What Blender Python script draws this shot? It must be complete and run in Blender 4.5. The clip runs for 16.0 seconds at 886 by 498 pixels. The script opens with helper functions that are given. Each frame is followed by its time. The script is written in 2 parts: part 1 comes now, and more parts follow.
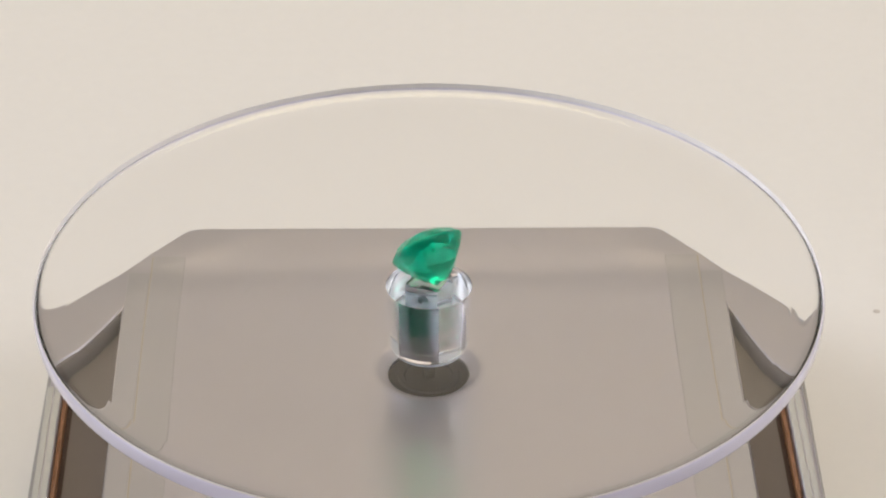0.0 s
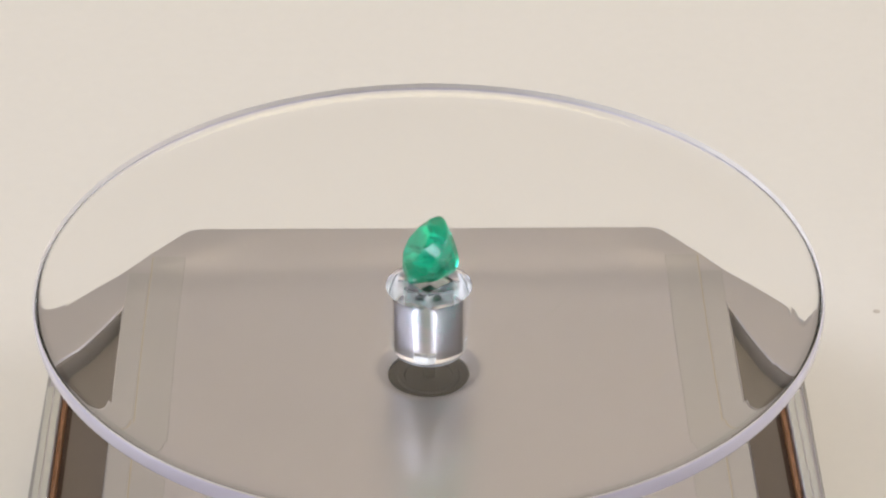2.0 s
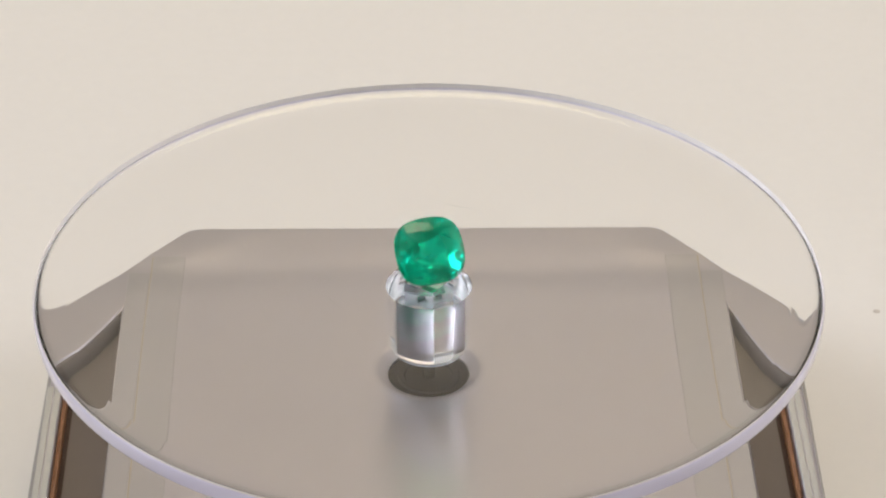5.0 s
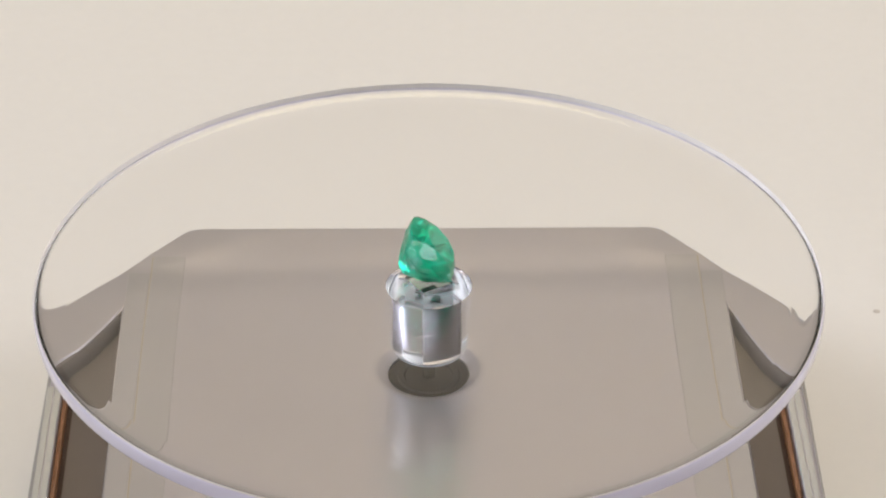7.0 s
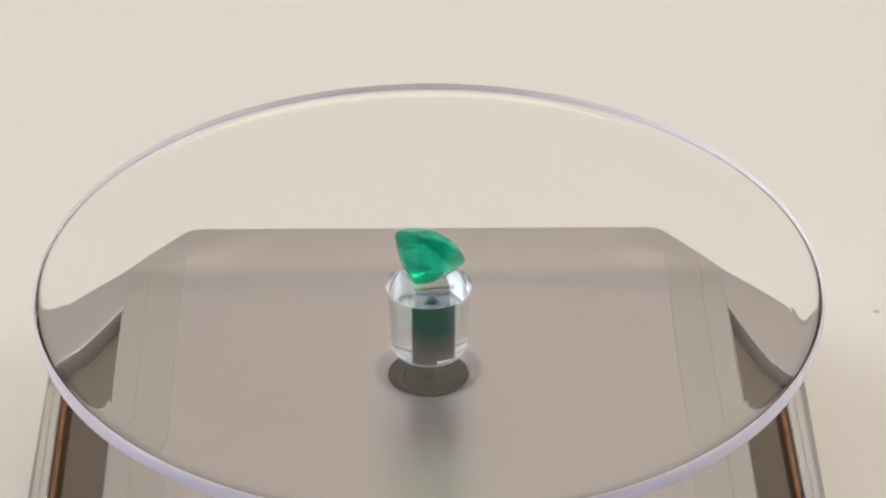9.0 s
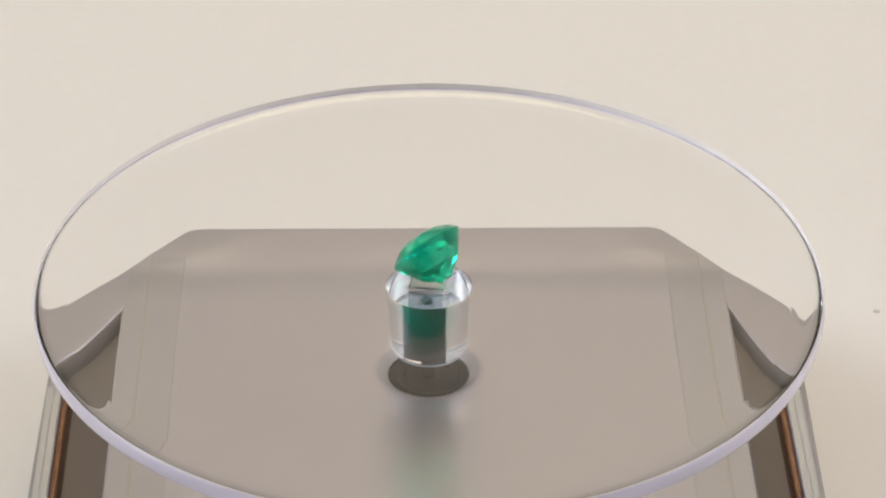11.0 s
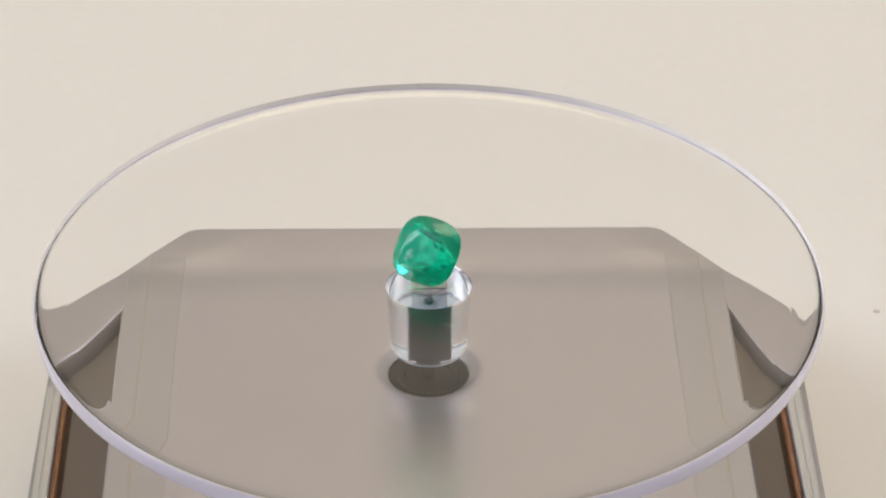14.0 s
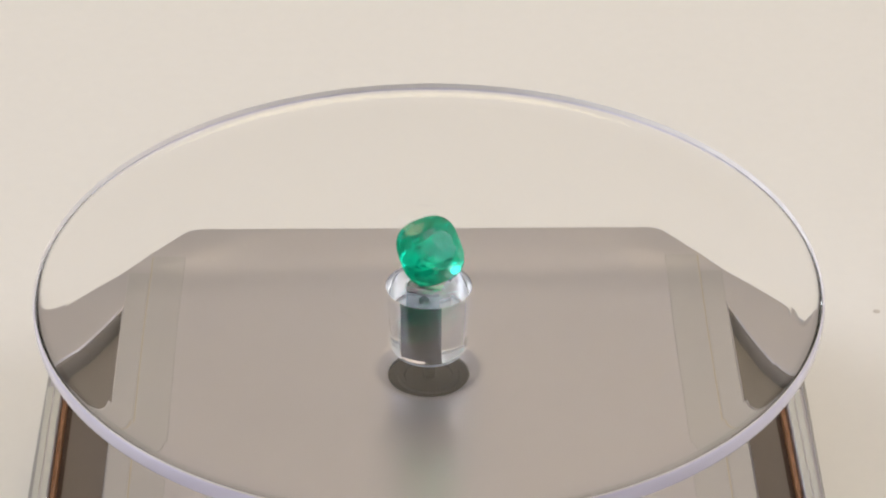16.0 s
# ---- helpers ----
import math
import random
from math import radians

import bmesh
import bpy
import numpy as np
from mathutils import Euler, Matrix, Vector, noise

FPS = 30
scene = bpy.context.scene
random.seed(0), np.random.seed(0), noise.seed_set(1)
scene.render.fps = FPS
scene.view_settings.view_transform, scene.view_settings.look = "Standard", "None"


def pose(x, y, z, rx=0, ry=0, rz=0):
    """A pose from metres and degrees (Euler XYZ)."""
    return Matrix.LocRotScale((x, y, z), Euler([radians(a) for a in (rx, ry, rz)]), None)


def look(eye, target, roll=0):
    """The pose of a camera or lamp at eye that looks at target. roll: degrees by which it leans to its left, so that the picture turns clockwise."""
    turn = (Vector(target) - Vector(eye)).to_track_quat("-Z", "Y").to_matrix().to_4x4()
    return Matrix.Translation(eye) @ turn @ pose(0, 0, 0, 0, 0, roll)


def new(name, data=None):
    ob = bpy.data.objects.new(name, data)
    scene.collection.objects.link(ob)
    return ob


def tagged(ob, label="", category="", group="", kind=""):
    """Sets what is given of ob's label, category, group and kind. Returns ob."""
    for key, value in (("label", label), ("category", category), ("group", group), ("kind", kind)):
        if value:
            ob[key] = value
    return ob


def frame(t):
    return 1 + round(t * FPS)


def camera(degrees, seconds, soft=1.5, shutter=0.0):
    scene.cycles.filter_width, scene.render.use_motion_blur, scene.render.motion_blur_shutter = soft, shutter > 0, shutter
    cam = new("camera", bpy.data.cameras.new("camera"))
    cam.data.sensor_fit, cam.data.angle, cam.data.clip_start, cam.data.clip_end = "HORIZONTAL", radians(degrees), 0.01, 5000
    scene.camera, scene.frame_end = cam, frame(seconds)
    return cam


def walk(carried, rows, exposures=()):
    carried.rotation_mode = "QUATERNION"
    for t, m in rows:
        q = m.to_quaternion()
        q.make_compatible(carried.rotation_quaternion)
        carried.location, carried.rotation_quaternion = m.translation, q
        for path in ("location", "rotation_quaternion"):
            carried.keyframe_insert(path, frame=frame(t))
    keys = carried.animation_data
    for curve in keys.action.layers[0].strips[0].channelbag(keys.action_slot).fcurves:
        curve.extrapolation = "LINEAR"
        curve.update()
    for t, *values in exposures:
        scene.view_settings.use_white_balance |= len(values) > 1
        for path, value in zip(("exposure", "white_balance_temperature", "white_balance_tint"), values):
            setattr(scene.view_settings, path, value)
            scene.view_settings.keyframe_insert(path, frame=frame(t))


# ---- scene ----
cam = camera(15.94, 16.0, soft=2.2)
ZD = 0.0412          # height of the disc's upper face
ZB = 0.0220          # height of the base's upper face
EYE = Vector((0.0, -0.41031, 0.30839))
AHEAD = Vector((0.00475, 0.84282, -0.53818))
VIEW = look(EYE, EYE + AHEAD, -0.12)
walk(cam, [(0, VIEW), (16, VIEW)], exposures=[(0, 0.0), (16, 0.0)])

# ---- light ----
world = bpy.data.worlds.new("world")
scene.world = world
world.use_nodes = True
wn = world.node_tree.nodes
sky = wn.new("ShaderNodeTexSky")
sky.sky_type = "NISHITA"
sky.sun_disc = False
sky.sun_elevation, sky.sun_rotation = radians(40), radians(150)
wn["Background"].inputs["Strength"].default_value = 0.1
world.node_tree.links.new(sky.outputs["Color"], wn["Background"].inputs["Color"])


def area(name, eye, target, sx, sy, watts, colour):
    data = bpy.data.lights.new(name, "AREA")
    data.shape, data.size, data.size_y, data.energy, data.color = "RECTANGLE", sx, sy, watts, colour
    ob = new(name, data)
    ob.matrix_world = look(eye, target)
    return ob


# Added cool side lights, one in each opening of the unseen side walls.
area("west_side_light", (-1.58, -0.1, 1.0), (0, -0.1, 0.9), 1.0, 0.7, 16, (0.87, 0.90, 1.0))
area("east_side_light", (1.58, -0.1, 1.0), (0, -0.1, 0.9), 1.0, 0.7, 12, (0.93, 0.91, 0.94))
area("ceiling_panel_light", (0.12, 0.66, 1.66), (0.12, 0.66, 0), 0.9, 0.9, 8.6, (1.0, 0.82, 0.55))


# ---- materials ----
def material(name, colour, rough=0.5, metal=0.0, ior=1.5, transmission=0.0, grain=0.0, scale=300.0, bump=0.0, coat=0.0, tint2=None, blotch=8.0):
    m = bpy.data.materials.new(name)
    m.use_nodes = True
    n, l = m.node_tree.nodes, m.node_tree.links
    b = n["Principled BSDF"]
    b.inputs["Base Color"].default_value = (*colour, 1)
    b.inputs["Roughness"].default_value = rough
    b.inputs["Metallic"].default_value = metal
    b.inputs["IOR"].default_value = ior
    b.inputs["Transmission Weight"].default_value = transmission
    b.inputs["Coat Weight"].default_value = coat
    co = n.new("ShaderNodeTexCoord")
    if grain:
        fine, wide = n.new("ShaderNodeTexNoise"), n.new("ShaderNodeTexNoise")
        fine.inputs["Scale"].default_value, wide.inputs["Scale"].default_value = scale, blotch
        fine.inputs["Detail"].default_value = wide.inputs["Detail"].default_value = 4
        l.new(co.outputs["Object"], fine.inputs["Vector"])
        l.new(co.outputs["Object"], wide.inputs["Vector"])
        both = n.new("ShaderNodeMath")
        both.operation = "ADD"
        l.new(fine.outputs["Fac"], both.inputs[0])
        l.new(wide.outputs["Fac"], both.inputs[1])
        ramp = n.new("ShaderNodeMapRange")
        ramp.inputs["From Min"].default_value, ramp.inputs["From Max"].default_value = 0.6, 1.4
        l.new(both.outputs[0], ramp.inputs["Value"])
        mix = n.new("ShaderNodeMix")
        mix.data_type = "RGBA"
        mix.inputs[6].default_value = (*[c * (1 - grain) for c in colour], 1)
        mix.inputs[7].default_value = (*(tint2 or [min(1, c * (1 + grain)) for c in colour]), 1)
        l.new(ramp.outputs["Result"], mix.inputs["Factor"])
        l.new(mix.outputs[2], b.inputs["Base Color"])
        r = n.new("ShaderNodeMapRange")
        r.inputs["To Min"].default_value, r.inputs["To Max"].default_value = rough - 0.02, rough + 0.02
        l.new(wide.outputs["Fac"], r.inputs["Value"])
        l.new(r.outputs["Result"], b.inputs["Roughness"])
    if bump:
        fine = n.new("ShaderNodeTexNoise")
        fine.inputs["Scale"].default_value, fine.inputs["Detail"].default_value = scale * 3, 5
        l.new(co.outputs["Object"], fine.inputs["Vector"])
        bm_ = n.new("ShaderNodeBump")
        bm_.inputs["Strength"].default_value, bm_.inputs["Distance"].default_value = bump, 0.0001
        l.new(fine.outputs["Fac"], bm_.inputs["Height"])
        l.new(bm_.outputs["Normal"], b.inputs["Normal"])
    return m


PAPER = material("white_paper", (0.79, 0.77, 0.735), 0.75, grain=0.015, scale=400, bump=0.1, blotch=5)
CREAM = material("cream_bounce_paint", (0.51, 0.484, 0.433), 0.8, grain=0.02, scale=60, bump=0.1)
WALL = material("wall_paint", (0.74, 0.72, 0.68), 0.8, grain=0.02, scale=60, bump=0.1)
GREY = material("satin_grey_metal", (0.533, 0.521, 0.578), 0.31, 0.95, grain=0.012, scale=120, blotch=30)
GREY_SIDE = material("satin_grey_border", (0.49, 0.488, 0.53), 0.32, 0.95, grain=0.012, scale=120, blotch=30)
TRENCH = material("brown_grey_plastic", (0.11, 0.088, 0.074), 0.42, grain=0.04, scale=150, blotch=50)
TRENCH_SHADE = material("trench_end_shade", (0.065, 0.05, 0.042), 0.6, grain=0.05, scale=150, blotch=50)
BODY = material("grey_plastic", (0.30, 0.285, 0.265), 0.5, grain=0.03, scale=150, blotch=40)
RAIL = material("pale_grey_plastic", (0.40, 0.39, 0.355), 0.45, grain=0.03, scale=150, blotch=40)
BROWN = material("brown_plastic", (0.19, 0.085, 0.035), 0.5, grain=0.15, scale=300, blotch=90)
GAP = material("dark_brown_gap", (0.035, 0.009, 0.002), 0.6, grain=0.2, scale=300, blotch=90)
SEAM = material("amber_seam", (0.48, 0.44, 0.37), 0.45, 0.7, grain=0.1, scale=300)
DARK = material("dark_plastic", (0.006, 0.004, 0.004), 0.4, grain=0.08, scale=300, blotch=120)
DARK.node_tree.nodes["Principled BSDF"].inputs["Specular IOR Level"].default_value = 0.15
STEEL = material("satin_steel", (0.075, 0.064, 0.076), 0.3, 1.0, grain=0.05, scale=400, blotch=150)
ACRYLIC = material("clear_acrylic", (1.0, 1.0, 1.0), 0.0, ior=1.49, transmission=1.0)
EDGE_LIGHT = material("lilac_edge_light", (0.80, 0.765, 0.925), 0.3, ior=1.49, transmission=0.15, coat=1.0)
EDGE_LIGHT.node_tree.nodes["Principled BSDF"].inputs["Coat Roughness"].default_value = 0.12
PALE_WALL = material("paper_toned_disc_wall", (0.93, 0.89, 0.85), 0.6, ior=1.49, transmission=0.05)
FROST_RING = material("frosted_hub_ring", (0.47, 0.53, 0.61), 0.35, ior=1.49, transmission=0.35)
DARK_SIDE = material("dark_room_side", (0.05, 0.045, 0.04), 0.9, grain=0.2, scale=200, bump=0.3)
WAX = material("clear_wax", (0.9, 0.88, 0.84), 0.12, ior=1.45, transmission=0.92)
SPECK = material("dust", (0.58, 0.54, 0.5), 0.9, grain=0.2, scale=3000)
SCRATCH_GLINT = material("scratch", (0.9, 0.9, 0.88), 0.4)
SCRATCH_GLINT.node_tree.nodes["Principled BSDF"].inputs["Alpha"].default_value = 0.5


def gem_material():
    m = bpy.data.materials.new("emerald")
    m.use_nodes = True
    n, l = m.node_tree.nodes, m.node_tree.links
    b = n["Principled BSDF"]
    co, noise_ = n.new("ShaderNodeTexCoord"), n.new("ShaderNodeTexNoise")
    noise_.inputs["Scale"].default_value, noise_.inputs["Detail"].default_value = 350, 5
    l.new(co.outputs["Object"], noise_.inputs["Vector"])
    mix = n.new("ShaderNodeMix")
    mix.data_type = "RGBA"
    mix.inputs[6].default_value = (0.0, 0.66, 0.38, 1)
    mix.inputs[7].default_value = (0.006, 1.0, 0.64, 1)
    spread = n.new("ShaderNodeMapRange")
    spread.inputs["From Min"].default_value, spread.inputs["From Max"].default_value = 0.36, 0.64
    l.new(noise_.outputs["Fac"], spread.inputs["Value"])
    l.new(spread.outputs["Result"], mix.inputs["Factor"])
    l.new(mix.outputs[2], b.inputs["Base Color"])
    b.inputs["Roughness"].default_value = 0.05
    lumps = n.new("ShaderNodeTexVoronoi")
    lumps.inputs["Scale"].default_value = 700
    l.new(co.outputs["Object"], lumps.inputs["Vector"])
    bump_ = n.new("ShaderNodeBump")
    bump_.inputs["Strength"].default_value, bump_.inputs["Distance"].default_value = 0.03, 0.0002
    l.new(lumps.outputs["Distance"], bump_.inputs["Height"])
    l.new(bump_.outputs["Normal"], b.inputs["Normal"])
    b.inputs["IOR"].default_value = 1.52
    b.inputs["Transmission Weight"].default_value = 0.82
    return m


EMERALD = gem_material()


# ---- mesh helpers ----
def part(name, bm, mat, parent=None, label="", smooth=None):
    """Links a bmesh as one mesh object, under parent where given."""
    bmesh.ops.recalc_face_normals(bm, faces=bm.faces)
    me = bpy.data.meshes.new(name)
    bm.to_mesh(me)
    bm.free()
    me.materials.append(mat)
    if smooth is not None:
        me.polygons.foreach_set("use_smooth", [True] * len(me.polygons))
        me.set_sharp_from_angle(angle=radians(smooth))
    ob = new(name, me)
    ob.parent = parent
    if label:
        tagged(ob, label)
    return ob


def soften(ob, width, segments=3):
    mod = ob.modifiers.new("edge", "BEVEL")
    mod.width, mod.segments, mod.limit_method, mod.angle_limit = width, segments, "ANGLE", radians(35)
    return ob


def rounded(points, radii, steps=6):
    """A closed outline with its corners rounded by arcs."""
    out, n = [], len(points)
    for i, (p, r) in enumerate(zip(points, radii)):
        p, a, b = Vector(p), Vector(points[i - 1]), Vector(points[(i + 1) % n])
        if not r:
            out.append(p)
            continue
        u, v = (a - p).normalized(), (b - p).normalized()
        half = u.angle(v) / 2
        cut = r / math.tan(half)
        for k in range(steps + 1):
            s = k / steps
            q = (p + u * cut) * (1 - s) ** 2 + p * 2 * s * (1 - s) + (p + v * cut) * s ** 2
            out.append(q)
    return out


def slab(outline, z0, z1, holes=(), cuts=()):
    """A plate of that outline between two heights, with holes, and cross cuts at y."""
    bm = bmesh.new()
    edges = []
    for loop in (outline, *holes):
        vs = [bm.verts.new((p[0], p[1], z1)) for p in loop]
        edges += [bm.edges.new((vs[i - 1], vs[i])) for i in range(len(vs))]
    bmesh.ops.triangle_fill(bm, use_beauty=True, use_dissolve=True, edges=edges, normal=(0, 0, 1))
    for y in cuts:
        bmesh.ops.bisect_plane(bm, geom=bm.verts[:] + bm.edges[:] + bm.faces[:], plane_co=(0, y, 0), plane_no=(0, 1, 0))
    got = bmesh.ops.extrude_face_region(bm, geom=bm.faces[:])
    for v in got["geom"]:
        if isinstance(v, bmesh.types.BMVert):
            v.co.z = z0
    return bm


def circle(r, n=64, cx=0.0, cy=0.0):
    return [(cx + r * math.cos(2 * math.pi * k / n), cy + r * math.sin(2 * math.pi * k / n)) for k in range(n)]


def lathe(profile, n=96, closed=False, first=True):
    """A body of revolution round z from (radius, height) pairs; capped unless closed, at its first end if wanted."""
    bm = bmesh.new()
    rings = [[bm.verts.new((r * math.cos(2 * math.pi * k / n), r * math.sin(2 * math.pi * k / n), z)) for k in range(n)] for r, z in profile]
    pairs = list(zip(rings, rings[1:])) + ([(rings[-1], rings[0])] if closed else [])
    for a, b in pairs:
        for k in range(n):
            bm.faces.new((a[k], a[(k + 1) % n], b[(k + 1) % n], b[k]))
    if not closed:
        if first:
            bm.faces.new(rings[0])
        bm.faces.new(rings[-1])
    return bm


def box(x0, x1, y0, y1, z0, z1):
    bm = bmesh.new()
    bmesh.ops.create_cube(bm, size=1)
    for v in bm.verts:
        v.co = (x0 + (v.co.x + 0.5) * (x1 - x0), y0 + (v.co.y + 0.5) * (y1 - y0), z0 + (v.co.z + 0.5) * (z1 - z0))
    return bm


MM = 0.001

# ---- the room ----
tagged(part("ground", box(-1.6, 1.6, -1.8, 1.4, -0.05, 0), PAPER), "seamless matt white paper under the turntable", "backdrop", kind="structure")
# Unseen wall, cream so that it bounces warm light and tints the metal.
tagged(part("wall_north", box(-1.7, 1.7, 1.4, 1.5, -0.05, 1.7), CREAM), "unseen plain wall, painted cream to bounce warm light", "wall", kind="structure")
def lamp_wall(name, x):
    """An unseen side wall with one opening added for its lamp."""
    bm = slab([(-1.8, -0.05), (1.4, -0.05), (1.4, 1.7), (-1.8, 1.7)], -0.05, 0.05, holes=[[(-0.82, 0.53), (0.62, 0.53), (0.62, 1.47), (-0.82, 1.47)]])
    ob = tagged(part(name, bm, WALL), "unseen plain off-white wall with an opening added for a lamp", "wall", kind="structure")
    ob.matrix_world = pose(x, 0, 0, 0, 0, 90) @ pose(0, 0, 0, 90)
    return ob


lamp_wall("wall_west", -1.65)
lamp_wall("wall_east", 1.65)
# Unseen wall: its dark colour stands in for an unlit room behind the camera.
tagged(part("wall_south", box(-1.7, 1.7, -1.9, -1.8, -0.05, 1.7), DARK_SIDE), "plain dark brown wall, unseen, standing in for an unlit room side", "wall", kind="structure")
tagged(part("ceiling", box(-1.7, 1.7, -1.9, 1.5, 1.7, 1.8), WALL), "plain white ceiling", "ceiling", kind="structure")


# ---- turntable: base ----
SHIFT = -0.00045        # the housing sits a little beside the spindle


DIP_ROWS = [20, 22, 24, 25.5, 27, 28.5, 30, 31.5, 33, 35, 37]


def dip(y):
    """How far the pressed panel sags along its shallow cross fold."""
    return 0.00033 * math.exp(-((y / MM - 28.5) / 4.2) ** 2) if y > 0.0195 else 0.0


def turntable_base():
    table = tagged(new("turntable"), "satin grey metal turntable with a clear revolving acrylic disc", "turntable")
    full = rounded([(-60.6, -64), (60.6, -64), (60.6, 17.4), (40.4, 42.3), (-40.4, 42.3), (-60.6, 17.4)], [3, 3, 4, 4, 4, 4])
    soften(part("body", slab([p * MM for p in full], 0.0015, ZB - 0.0036), BODY, table), 0.0006)
    inset = [(-55, -60), (55, -60), (55, 15), (38, 37), (-38, 37), (-55, 15)]
    part("foot_plate", slab([Vector(p) * MM for p in inset], 0, 0.0015), DARK, table)
    slot = {-1: 57.4, 1: 56.15}      # outer wall of each trench
    y_end = {-1: 2.6, 1: -1.8}

    def trench_curve(side, steps=8):
        """The far end of a trench: slanting, then bending square to the outer wall."""
        p0, p2 = Vector((49.25, 17.2)), Vector((slot[side], y_end[side]))
        p1 = Vector((p0.x + 0.64 * (p2.x - p0.x), p0.y + 0.78 * (p2.y - p0.y)))
        return [(p0 * (1 - k / steps) ** 2 + p1 * 2 * (k / steps) * (1 - k / steps) + p2 * (k / steps) ** 2) * MM for k in range(steps + 1)]

    def lean(bm):
        """The sides run a little aslant towards the front."""
        for v in bm.verts:
            v.co.x -= 0.014 * (min(v.co.y, 0.010) - 0.010)
        return bm

    right = [Vector((49.25, -64)) * MM] + trench_curve(1) + [Vector((slot[1], -64)) * MM]
    left = [Vector((-p.x, p.y)) for p in [Vector((slot[-1], -64)) * MM] + trench_curve(-1)[::-1] + [Vector((49.25, -64)) * MM]]
    back = rounded([(58.9, -64), (59.2, 16.9), (39.3, 41.7), (-39.6, 41.7), (-59.3, 17.4), (-60.0, -64)], [0, 4, 4, 4, 4, 0])
    bm = slab(right + [p * MM for p in back] + left, ZB - 0.0036, ZB, holes=[circle(8.3 * MM, cx=0.00045, cy=0.0004)], cuts=[y * MM for y in DIP_ROWS])
    for v in bm.verts:
        if v.co.z > ZB - 0.001:
            v.co.z -= dip(v.co.y)
        if v.co.y < -0.02:
            v.co.x -= 0.014 * (v.co.y - 0.010)
        elif v.co.xy.length > 0.02:
            v.co.x -= 0.014 * (min(v.co.y, 0.010) - 0.010)
    soften(part("top_panel", bm, GREY, table, smooth=25), 0.0004)
    for s in (-1, 1):
        def strip(name, x0, x1, y1, z0, z1, mat, label=""):
            a, b = sorted((s * x0 * MM, s * x1 * MM))
            bm = box(a, b, -0.0638, y1, z0, z1)
            for y in [10] + (DIP_ROWS if y1 > 0.02 else []):
                bmesh.ops.bisect_plane(bm, geom=bm.verts[:] + bm.edges[:] + bm.faces[:], plane_co=(0, y * MM, 0), plane_no=(0, 1, 0))
            for v in bm.verts:
                v.co.z -= dip(v.co.y)
            return part(name, lean(bm), mat, table, label)

        w = slot[s]
        strip("trench_floor", 49.3, w - 1.7, 0.016, ZB - 0.00355, ZB - 0.0024, TRENCH, "dark brown-grey trench floor")
        strip("gap", w - 1.65, w - 0.82, 0.005, ZB - 0.00355, ZB - 0.0030, GAP, "dark brown gap")
        soften(strip("edge_strip", w - 0.78, w - 0.05, y_end[s] * MM - 0.0002, ZB - 0.00355, ZB - 0.0014, BROWN, "brown plastic strip"), 0.0002)
        soften(strip("outer_rail", w + 0.15, w + 1.15, -0.002, ZB - 0.0002, ZB + 0.00012, RAIL, "pale grey plastic rail"), 0.0001)
        soften(strip("outer_rail", w + 1.35, w + 2.3, -0.002, ZB - 0.0002, ZB + 0.00012, RAIL, "pale grey plastic rail"), 0.0001)
        strip("seam", 45.22, 45.42, 0.0328, ZB - 0.0002, ZB + 0.00004, SEAM, "thin amber seam")
        soften(strip("side_band", 45.5, 49.0, 0.0283, ZB - 0.0002, ZB + 0.00018, GREY_SIDE), 0.0001)
        soften(strip("inner_band", 39.9, 45.15, 0.0330, ZB - 0.0002, ZB + 0.00010, GREY_SIDE), 0.0001)
        # rounded end of the trench; its dark colour stands for the shade there
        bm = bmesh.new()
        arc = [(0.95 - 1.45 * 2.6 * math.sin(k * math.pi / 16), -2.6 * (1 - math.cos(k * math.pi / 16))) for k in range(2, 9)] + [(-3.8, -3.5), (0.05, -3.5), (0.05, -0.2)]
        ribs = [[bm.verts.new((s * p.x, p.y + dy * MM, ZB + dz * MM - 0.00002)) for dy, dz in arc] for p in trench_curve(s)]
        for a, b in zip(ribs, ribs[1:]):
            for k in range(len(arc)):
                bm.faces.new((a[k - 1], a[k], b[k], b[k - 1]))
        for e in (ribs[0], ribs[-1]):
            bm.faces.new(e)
        part("trench_end", lean(bm), TRENCH_SHADE, table, "rounded trench end, its shade put in as dark colour", smooth=40)
    # the dished well round the spindle
    part("well", lathe([(9.3 * MM, ZB - 0.0002), (9.3 * MM, ZB + 0.00002), (8.25 * MM, ZB + 0.00001), (8.05 * MM, ZB - 0.00010), (7.3 * MM, ZB - 0.00045), (6.45 * MM, ZB - 0.0010), (6.45 * MM, ZB - 0.0016), (8.3 * MM, ZB - 0.0016)], closed=True), GREY, table, smooth=35)
    part("well_floor", lathe([(6.44 * MM, ZB - 0.0016), (6.44 * MM, ZB - 0.0012), (5.0 * MM, ZB - 0.00115), (4.8 * MM, ZB - 0.0009), (3.9 * MM, ZB - 0.0009), (3.7 * MM, ZB - 0.0012), (1.6 * MM, ZB - 0.0012)]), DARK, table, "dark well floor with a raised ring", smooth=35)
    for ob in table.children:
        kind = ob.name.split(".")[0]
        ob.location = (0, 0.0004 if kind == "well" else 0, 0) if kind.startswith("well") else (SHIFT, 0.0004, 0)
    return table


TABLE = turntable_base()


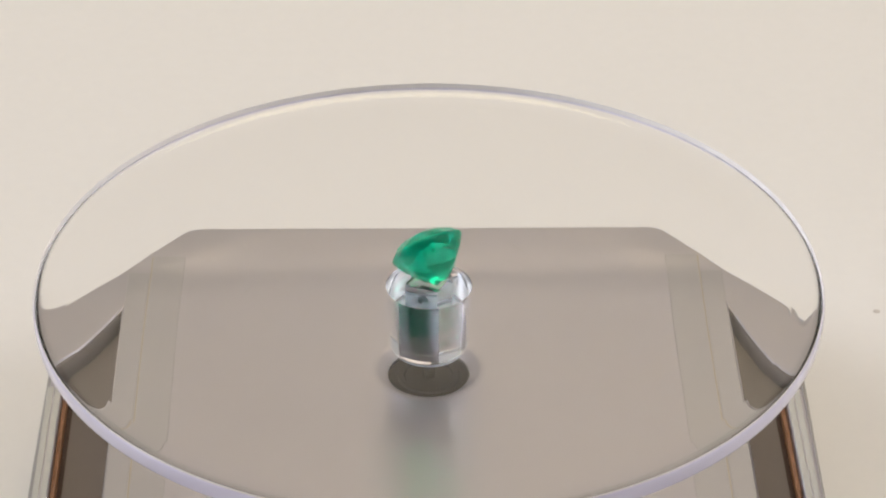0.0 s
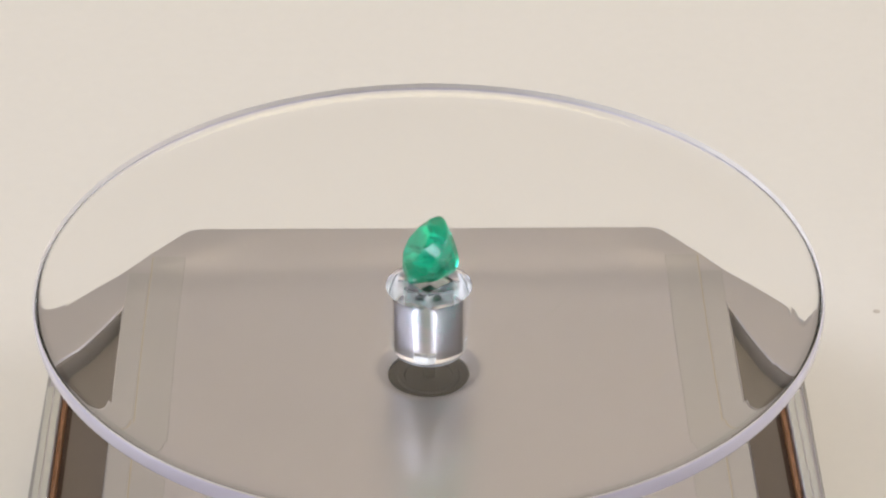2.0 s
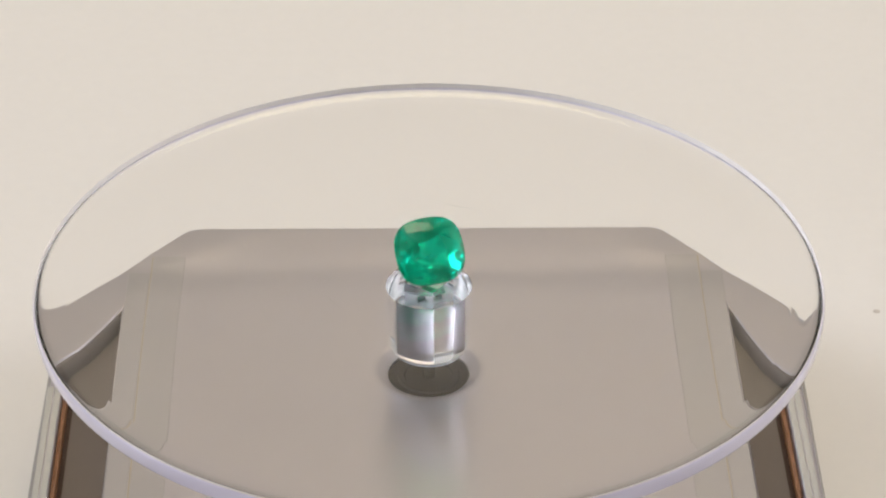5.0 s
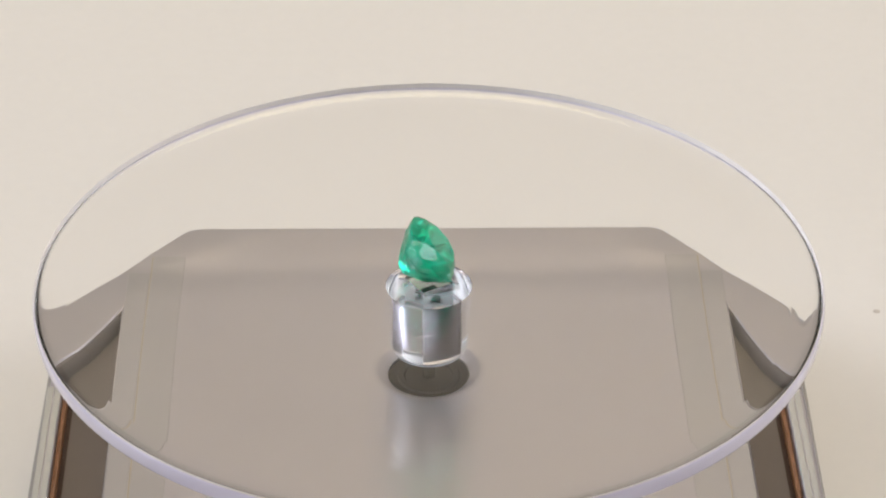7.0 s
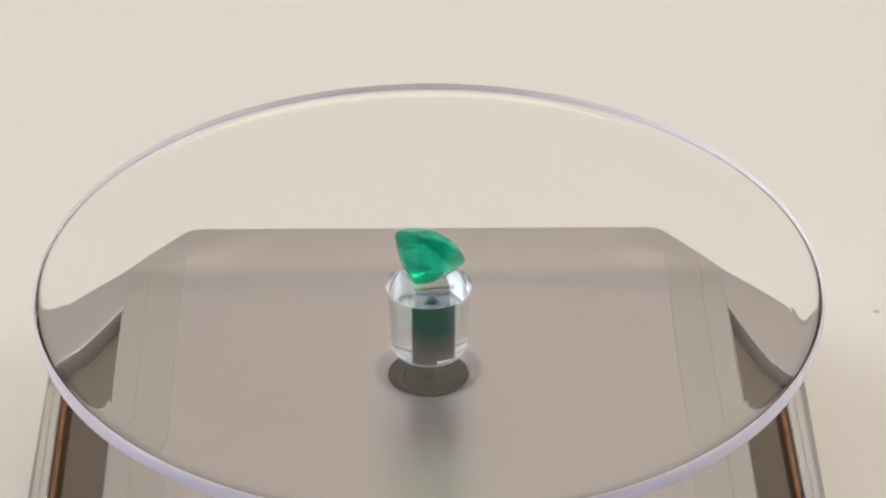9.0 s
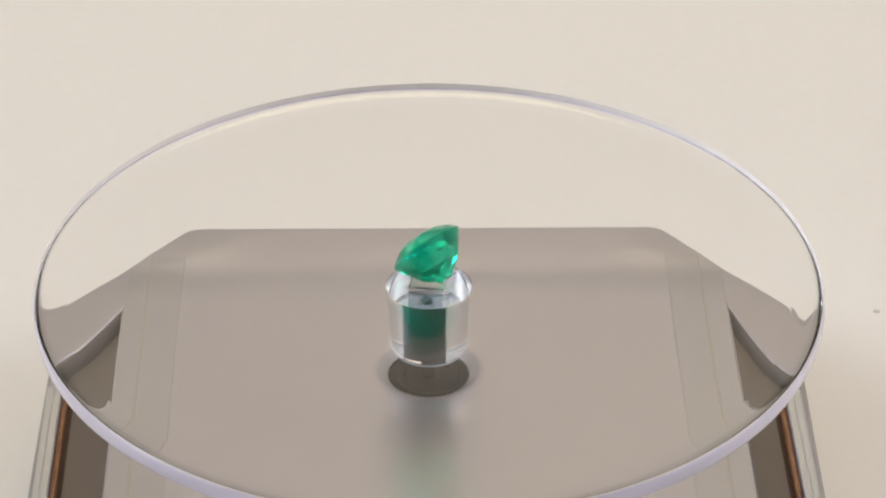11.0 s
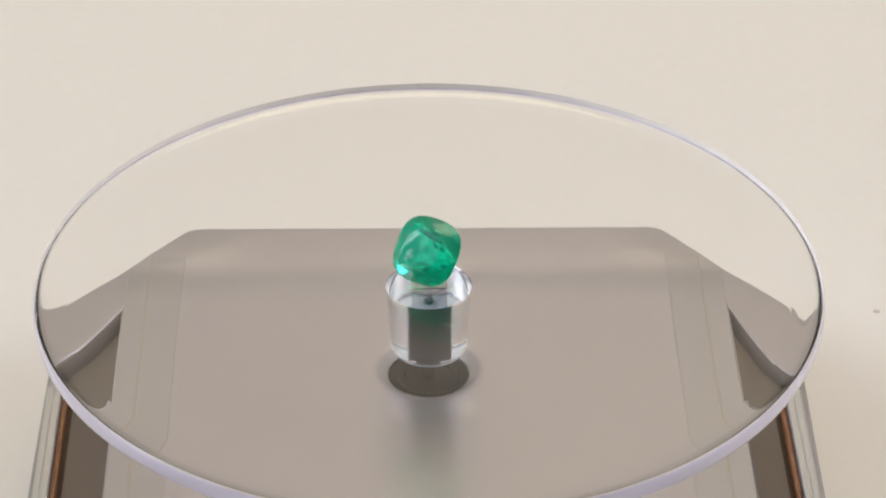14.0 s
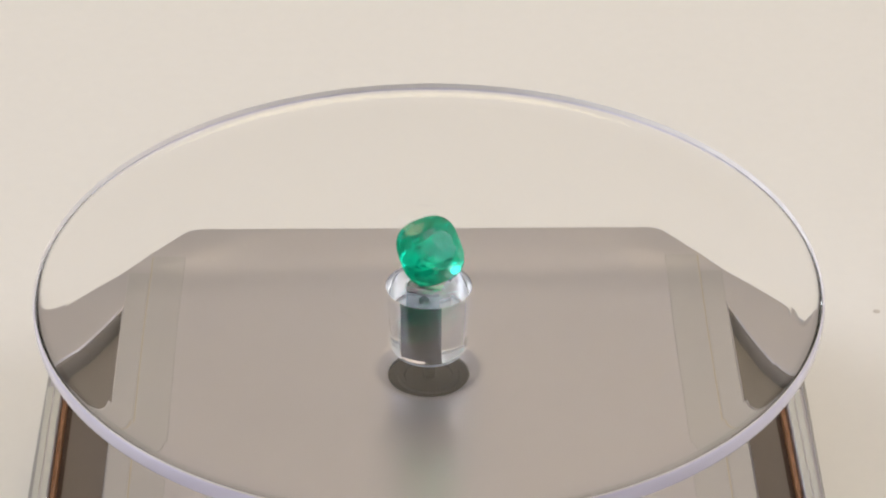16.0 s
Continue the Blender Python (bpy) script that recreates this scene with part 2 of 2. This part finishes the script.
# ---- revolving disc with its hub ----
def turntable_disc():
    R, T = 60.75 * MM, 3.35 * MM
    HUB_R = 6.68 * MM
    # the disc and its hub are one body of acrylic: the disc's underside is open where the hub joins it
    bm = lathe([(HUB_R, -T), (R - 0.0048, -T), (R - 0.0036, -T + 0.00004), (R - 0.0025, -T + 0.00013), (R - 0.0016, -T + 0.00025), (R - 0.0009, -T + 0.0004), (R - 0.0003, -T + 0.00062), (R, -T + 0.0010), (R, -T + 0.0011), (R, 0)], 192, first=False)
    disc = part("disc", bm, ACRYLIC, TABLE, "clear polished acrylic disc", smooth=60)
    # pale wall colour stands for the lit paper seen through a clear edge
    disc.data.materials.append(PALE_WALL)
    for f in disc.data.polygons:
        f.use_smooth = len(f.vertices) == 4 and f.center.z > -T + 0.00001
        f.material_index = int(len(f.vertices) == 4 and f.center.z > -T + 0.0010)
    disc.visible_shadow = False
    # added lilac band round the polished edge, in place of light piped through it
    bm = lathe([(R + 0.00002, -T + 0.00105), (R - 0.00022, -T + 0.00062), (R + 0.00002, -T + 0.00054), (R + 0.00018, -T + 0.0007), (R + 0.00026, -T + 0.0011), (R + 0.00026, -0.0013), (R + 0.00023, -0.0009), (R + 0.00016, -0.0005), (R + 0.00008, -0.00033), (R + 0.00002, -0.0003)], 192, closed=True)
    part("edge_light_band", bm, EDGE_LIGHT, disc, "added pale lilac band for light piped to the disc edge", smooth=50)
    # hub: a clear cylinder with a blind square socket that reaches up into the disc
    h0, h1, cap = -14.95 * MM, -T, -0.95 * MM
    bm = bmesh.new()
    n, wide, narrow = 96, 2.76 * MM, 2.74 * MM
    outer = [(5.3 * MM, h0), (5.55 * MM, h0 + 0.00005), (5.68 * MM, h0 + 0.0002), (5.72 * MM, h0 + 0.0005), (6.02 * MM, h0 + 0.0008), (6.12 * MM, h0 + 0.0011), (6.42 * MM, h1 - 0.0012), (6.5 * MM, h1 - 0.0005), (HUB_R, h1)]
    rings = [[bm.verts.new((r * math.cos(2 * math.pi * k / n), r * math.sin(2 * math.pi * k / n), z)) for k in range(n)] for r, z in outer]
    for a, b in zip(rings, rings[1:]):
        for k in range(n):
            bm.faces.new((a[k], a[(k + 1) % n], b[(k + 1) % n], b[k]))
    sq = [[bm.verts.new((x * s, y * s, z)) for x, y in ((1, 1), (-1, 1), (-1, -1), (1, -1))] for s, z in ((wide, h0), (narrow, cap))]
    for k in range(4):
        bm.faces.new((sq[0][k], sq[0][(k + 1) % 4], sq[1][(k + 1) % 4], sq[1][k]))
    bm.faces.new(sq[1])
    es = [bm.edges.get((rings[0][k], rings[0][(k + 1) % n])) for k in range(n)] + [bm.edges.get((sq[0][k], sq[0][(k + 1) % 4])) for k in range(4)]
    bmesh.ops.triangle_fill(bm, use_beauty=True, edges=es)
    hub = part("hub", bm, ACRYLIC, disc, "clear acrylic hub with a square socket", smooth=30)
    hub.data.materials.append(FROST_RING)
    for f in hub.data.polygons:
        f.use_smooth = abs(f.normal.z) < 0.98 and f.center.xy.length > 4.5 * MM
        f.material_index = int(f.center.z < h0 + 0.0004)
    hub.visible_shadow = False
    # faint scratches on the upper face; pale colour stands for their glints
    for a0, a1, r0, r1 in ((30, 41, 14.6, 15.6), (50, 66, 16.6, 15.9), (210, 216, 27, 29), (285, 300, 21, 21.6), (130, 134, 35, 33)):
        bm = bmesh.new()
        row = []
        for k in range(9):
            f_ = k / 8
            a_, r_, w = radians(a0 + (a1 - a0) * f_), (r0 + (r1 - r0) * f_) * MM, 0.05 * MM * math.sin(math.pi * (0.06 + 0.88 * f_))
            row.append([bm.verts.new(((r_ + q * w) * math.cos(a_), (r_ + q * w) * math.sin(a_), 0.00004 - abs(q) * 0.00002)) for q in (-1, 0, 1)])
        for u, v in zip(row, row[1:]):
            for k in (0, 1):
                bm.faces.new((u[k], u[k + 1], v[k + 1], v[k]))
        part("scratch", bm, SCRATCH_GLINT, disc, "fine scratch, its glint put in as pale colour")
    # square spindle inside the socket, down into the well
    bm = bmesh.new()
    ends = []
    for z in (h0 + 0.0002, -0.0041):
        q = wide + (narrow - wide) * (z - h0) / (cap - h0) - 0.00014
        ends.append([bm.verts.new((x * q, y * q, z)) for x, y in ((1, 1), (-1, 1), (-1, -1), (1, -1))])
    for k in range(4):
        bm.faces.new((ends[0][k - 1], ends[0][k], ends[1][k], ends[1][k - 1]))
    for e in ends:
        bm.faces.new(e)
    soften(part("spindle", bm, STEEL, disc, "dark square spindle"), 0.0002)
    part("spindle_foot", lathe([(0.9 * MM, -0.0203), (0.9 * MM, h0 + 0.0002)], 32), DARK, disc, smooth=35)
    return disc


DISC = turntable_disc()


# ---- emerald ----
def emerald():
    """A cushion brilliant round its own middle: table up +z."""
    a = 5.3 * MM
    bm = bmesh.new()

    def ring(scale, z, n, turn, power, rough=0.0):
        vs = []
        for k in range(n):
            t = 2 * math.pi * (k + turn) / n
            c, s_ = math.cos(t), math.sin(t)
            r = scale * (abs(c) ** power + abs(s_) ** power) ** (-1 / power)
            r *= 1 + rough * noise.noise((5 * c + z, 5 * s_, z))
            dz = rough * 4 * noise.noise((3 * s_, 3 * c, z + 7))
            vs.append(bm.verts.new((a * 0.985 * r * c, a * 1.035 * r * s_, (z + dz) * MM)))
        return vs

    table = ring(0.62, 1.85, 8, 0.5, 2.5)
    star = ring(0.83, 1.25, 8, 0, 2.6, 0.03)
    upper = ring(1.0, 0.16, 32, 0, 2.8)
    lower = ring(1.0, -0.16, 32, 0, 2.8)
    waist = ring(0.86, -1.75, 16, 0.5, 2.7, 0.04)
    keel = ring(0.60, -3.7, 8, 0, 2.4, 0.06)
    heel = ring(0.36, -5.1, 8, 0.5, 2.2, 0.08)
    culet = ring(0.2, -5.7, 6, 0.5, 2.0, 0.1)
    bm.faces.new(table)
    for k in range(8):
        k1, e, g = (k + 1) % 8, 2 * k, 4 * k
        bm.faces.new((table[k - 1], table[k], star[k]))                                     # star facet
        bm.faces.new((table[k], star[k], upper[g + 2], star[k1]))                           # crown main
        bm.faces.new((star[k], upper[g], upper[g + 1], upper[g + 2]))                                     # upper halves
        bm.faces.new((star[k], upper[g - 2], upper[g - 1], upper[g]))
        # pavilion: waist to keel, keel to heel
        bm.faces.new((waist[e - 1], waist[e], keel[k]))
        bm.faces.new((waist[e], waist[e + 1], keel[k1], keel[k]))
        bm.faces.new((keel[k], keel[k1], heel[k]))
        bm.faces.new((heel[k - 1], heel[k], keel[k]))
    for k in range(16):
        bm.faces.new((lower[2 * k], lower[2 * k + 1], lower[(2 * k + 2) % 32], waist[k]))
        bm.faces.new((waist[k - 1], waist[k], lower[2 * k]))
    for k in range(32):
        bm.faces.new((upper[k - 1], upper[k], lower[k], lower[k - 1]))
    bmesh.ops.bridge_loops(bm, edges=[bm.edges.get((v[k - 1], v[k])) or bm.edges.new((v[k - 1], v[k])) for v in (heel, culet) for k in range(len(v))])
    bm.faces.new(culet)
    bmesh.ops.triangulate(bm, faces=[f for f in bm.faces if len(f.verts) == 4])
    return tagged(part("emerald", bm, EMERALD), "faceted cushion-cut green emerald leaning on clear wax", "gemstone")


GEM = emerald()


def wax():
    bm = bmesh.new()
    bmesh.ops.create_icosphere(bm, subdivisions=3, radius=1)
    for v in bm.verts:
        k = 1 + 0.12 * noise.noise(v.co * 2.5)
        v.co = Vector((v.co.x * 1.6 * k, v.co.y * 1.6 * k, max(0, v.co.z + 0.05) * 0.9 * k)) * MM
    return tagged(part("wax_blob", bm, WAX, smooth=60), "small blob of clear setting wax under the gemstone", "wax")


BLOB = wax()


tagged(part("dust_speck", lathe([(0.00065, 0.00001), (0.0006, 0.00005), (0.0003, 0.00012)], 14), SPECK, smooth=60), "tiny grey dust speck on white paper", "dust").location = (0.0787, 0.0516, 0)


# ---- motion ----
TURN = 360 / 10.55      # degrees a second, counter-clockwise from above
AXIS = 0.0001           # the spindle stands a little beside the middle
LEAN = 38               # height of the stone's axis over the horizontal


def motions():
    times = [k * 0.25 for k in range(65)]
    tilt = Matrix.Rotation(radians(90 - LEAN), 4, "Y")
    walk(DISC, [(t, pose(AXIS, 0, ZD, 0, 0, 41.5 + TURN * (t - 1.98))) for t in times])
    walk(GEM, [(t, pose(AXIS, 0, ZD, 0, 0, -90 + TURN * (t - 4.45)) @ pose(0.0005, 0, 0.0051) @ tilt) for t in times])
    walk(BLOB, [(t, pose(AXIS, 0, ZD + 0.00002, 0, 0, TURN * t)) for t in times])


motions()
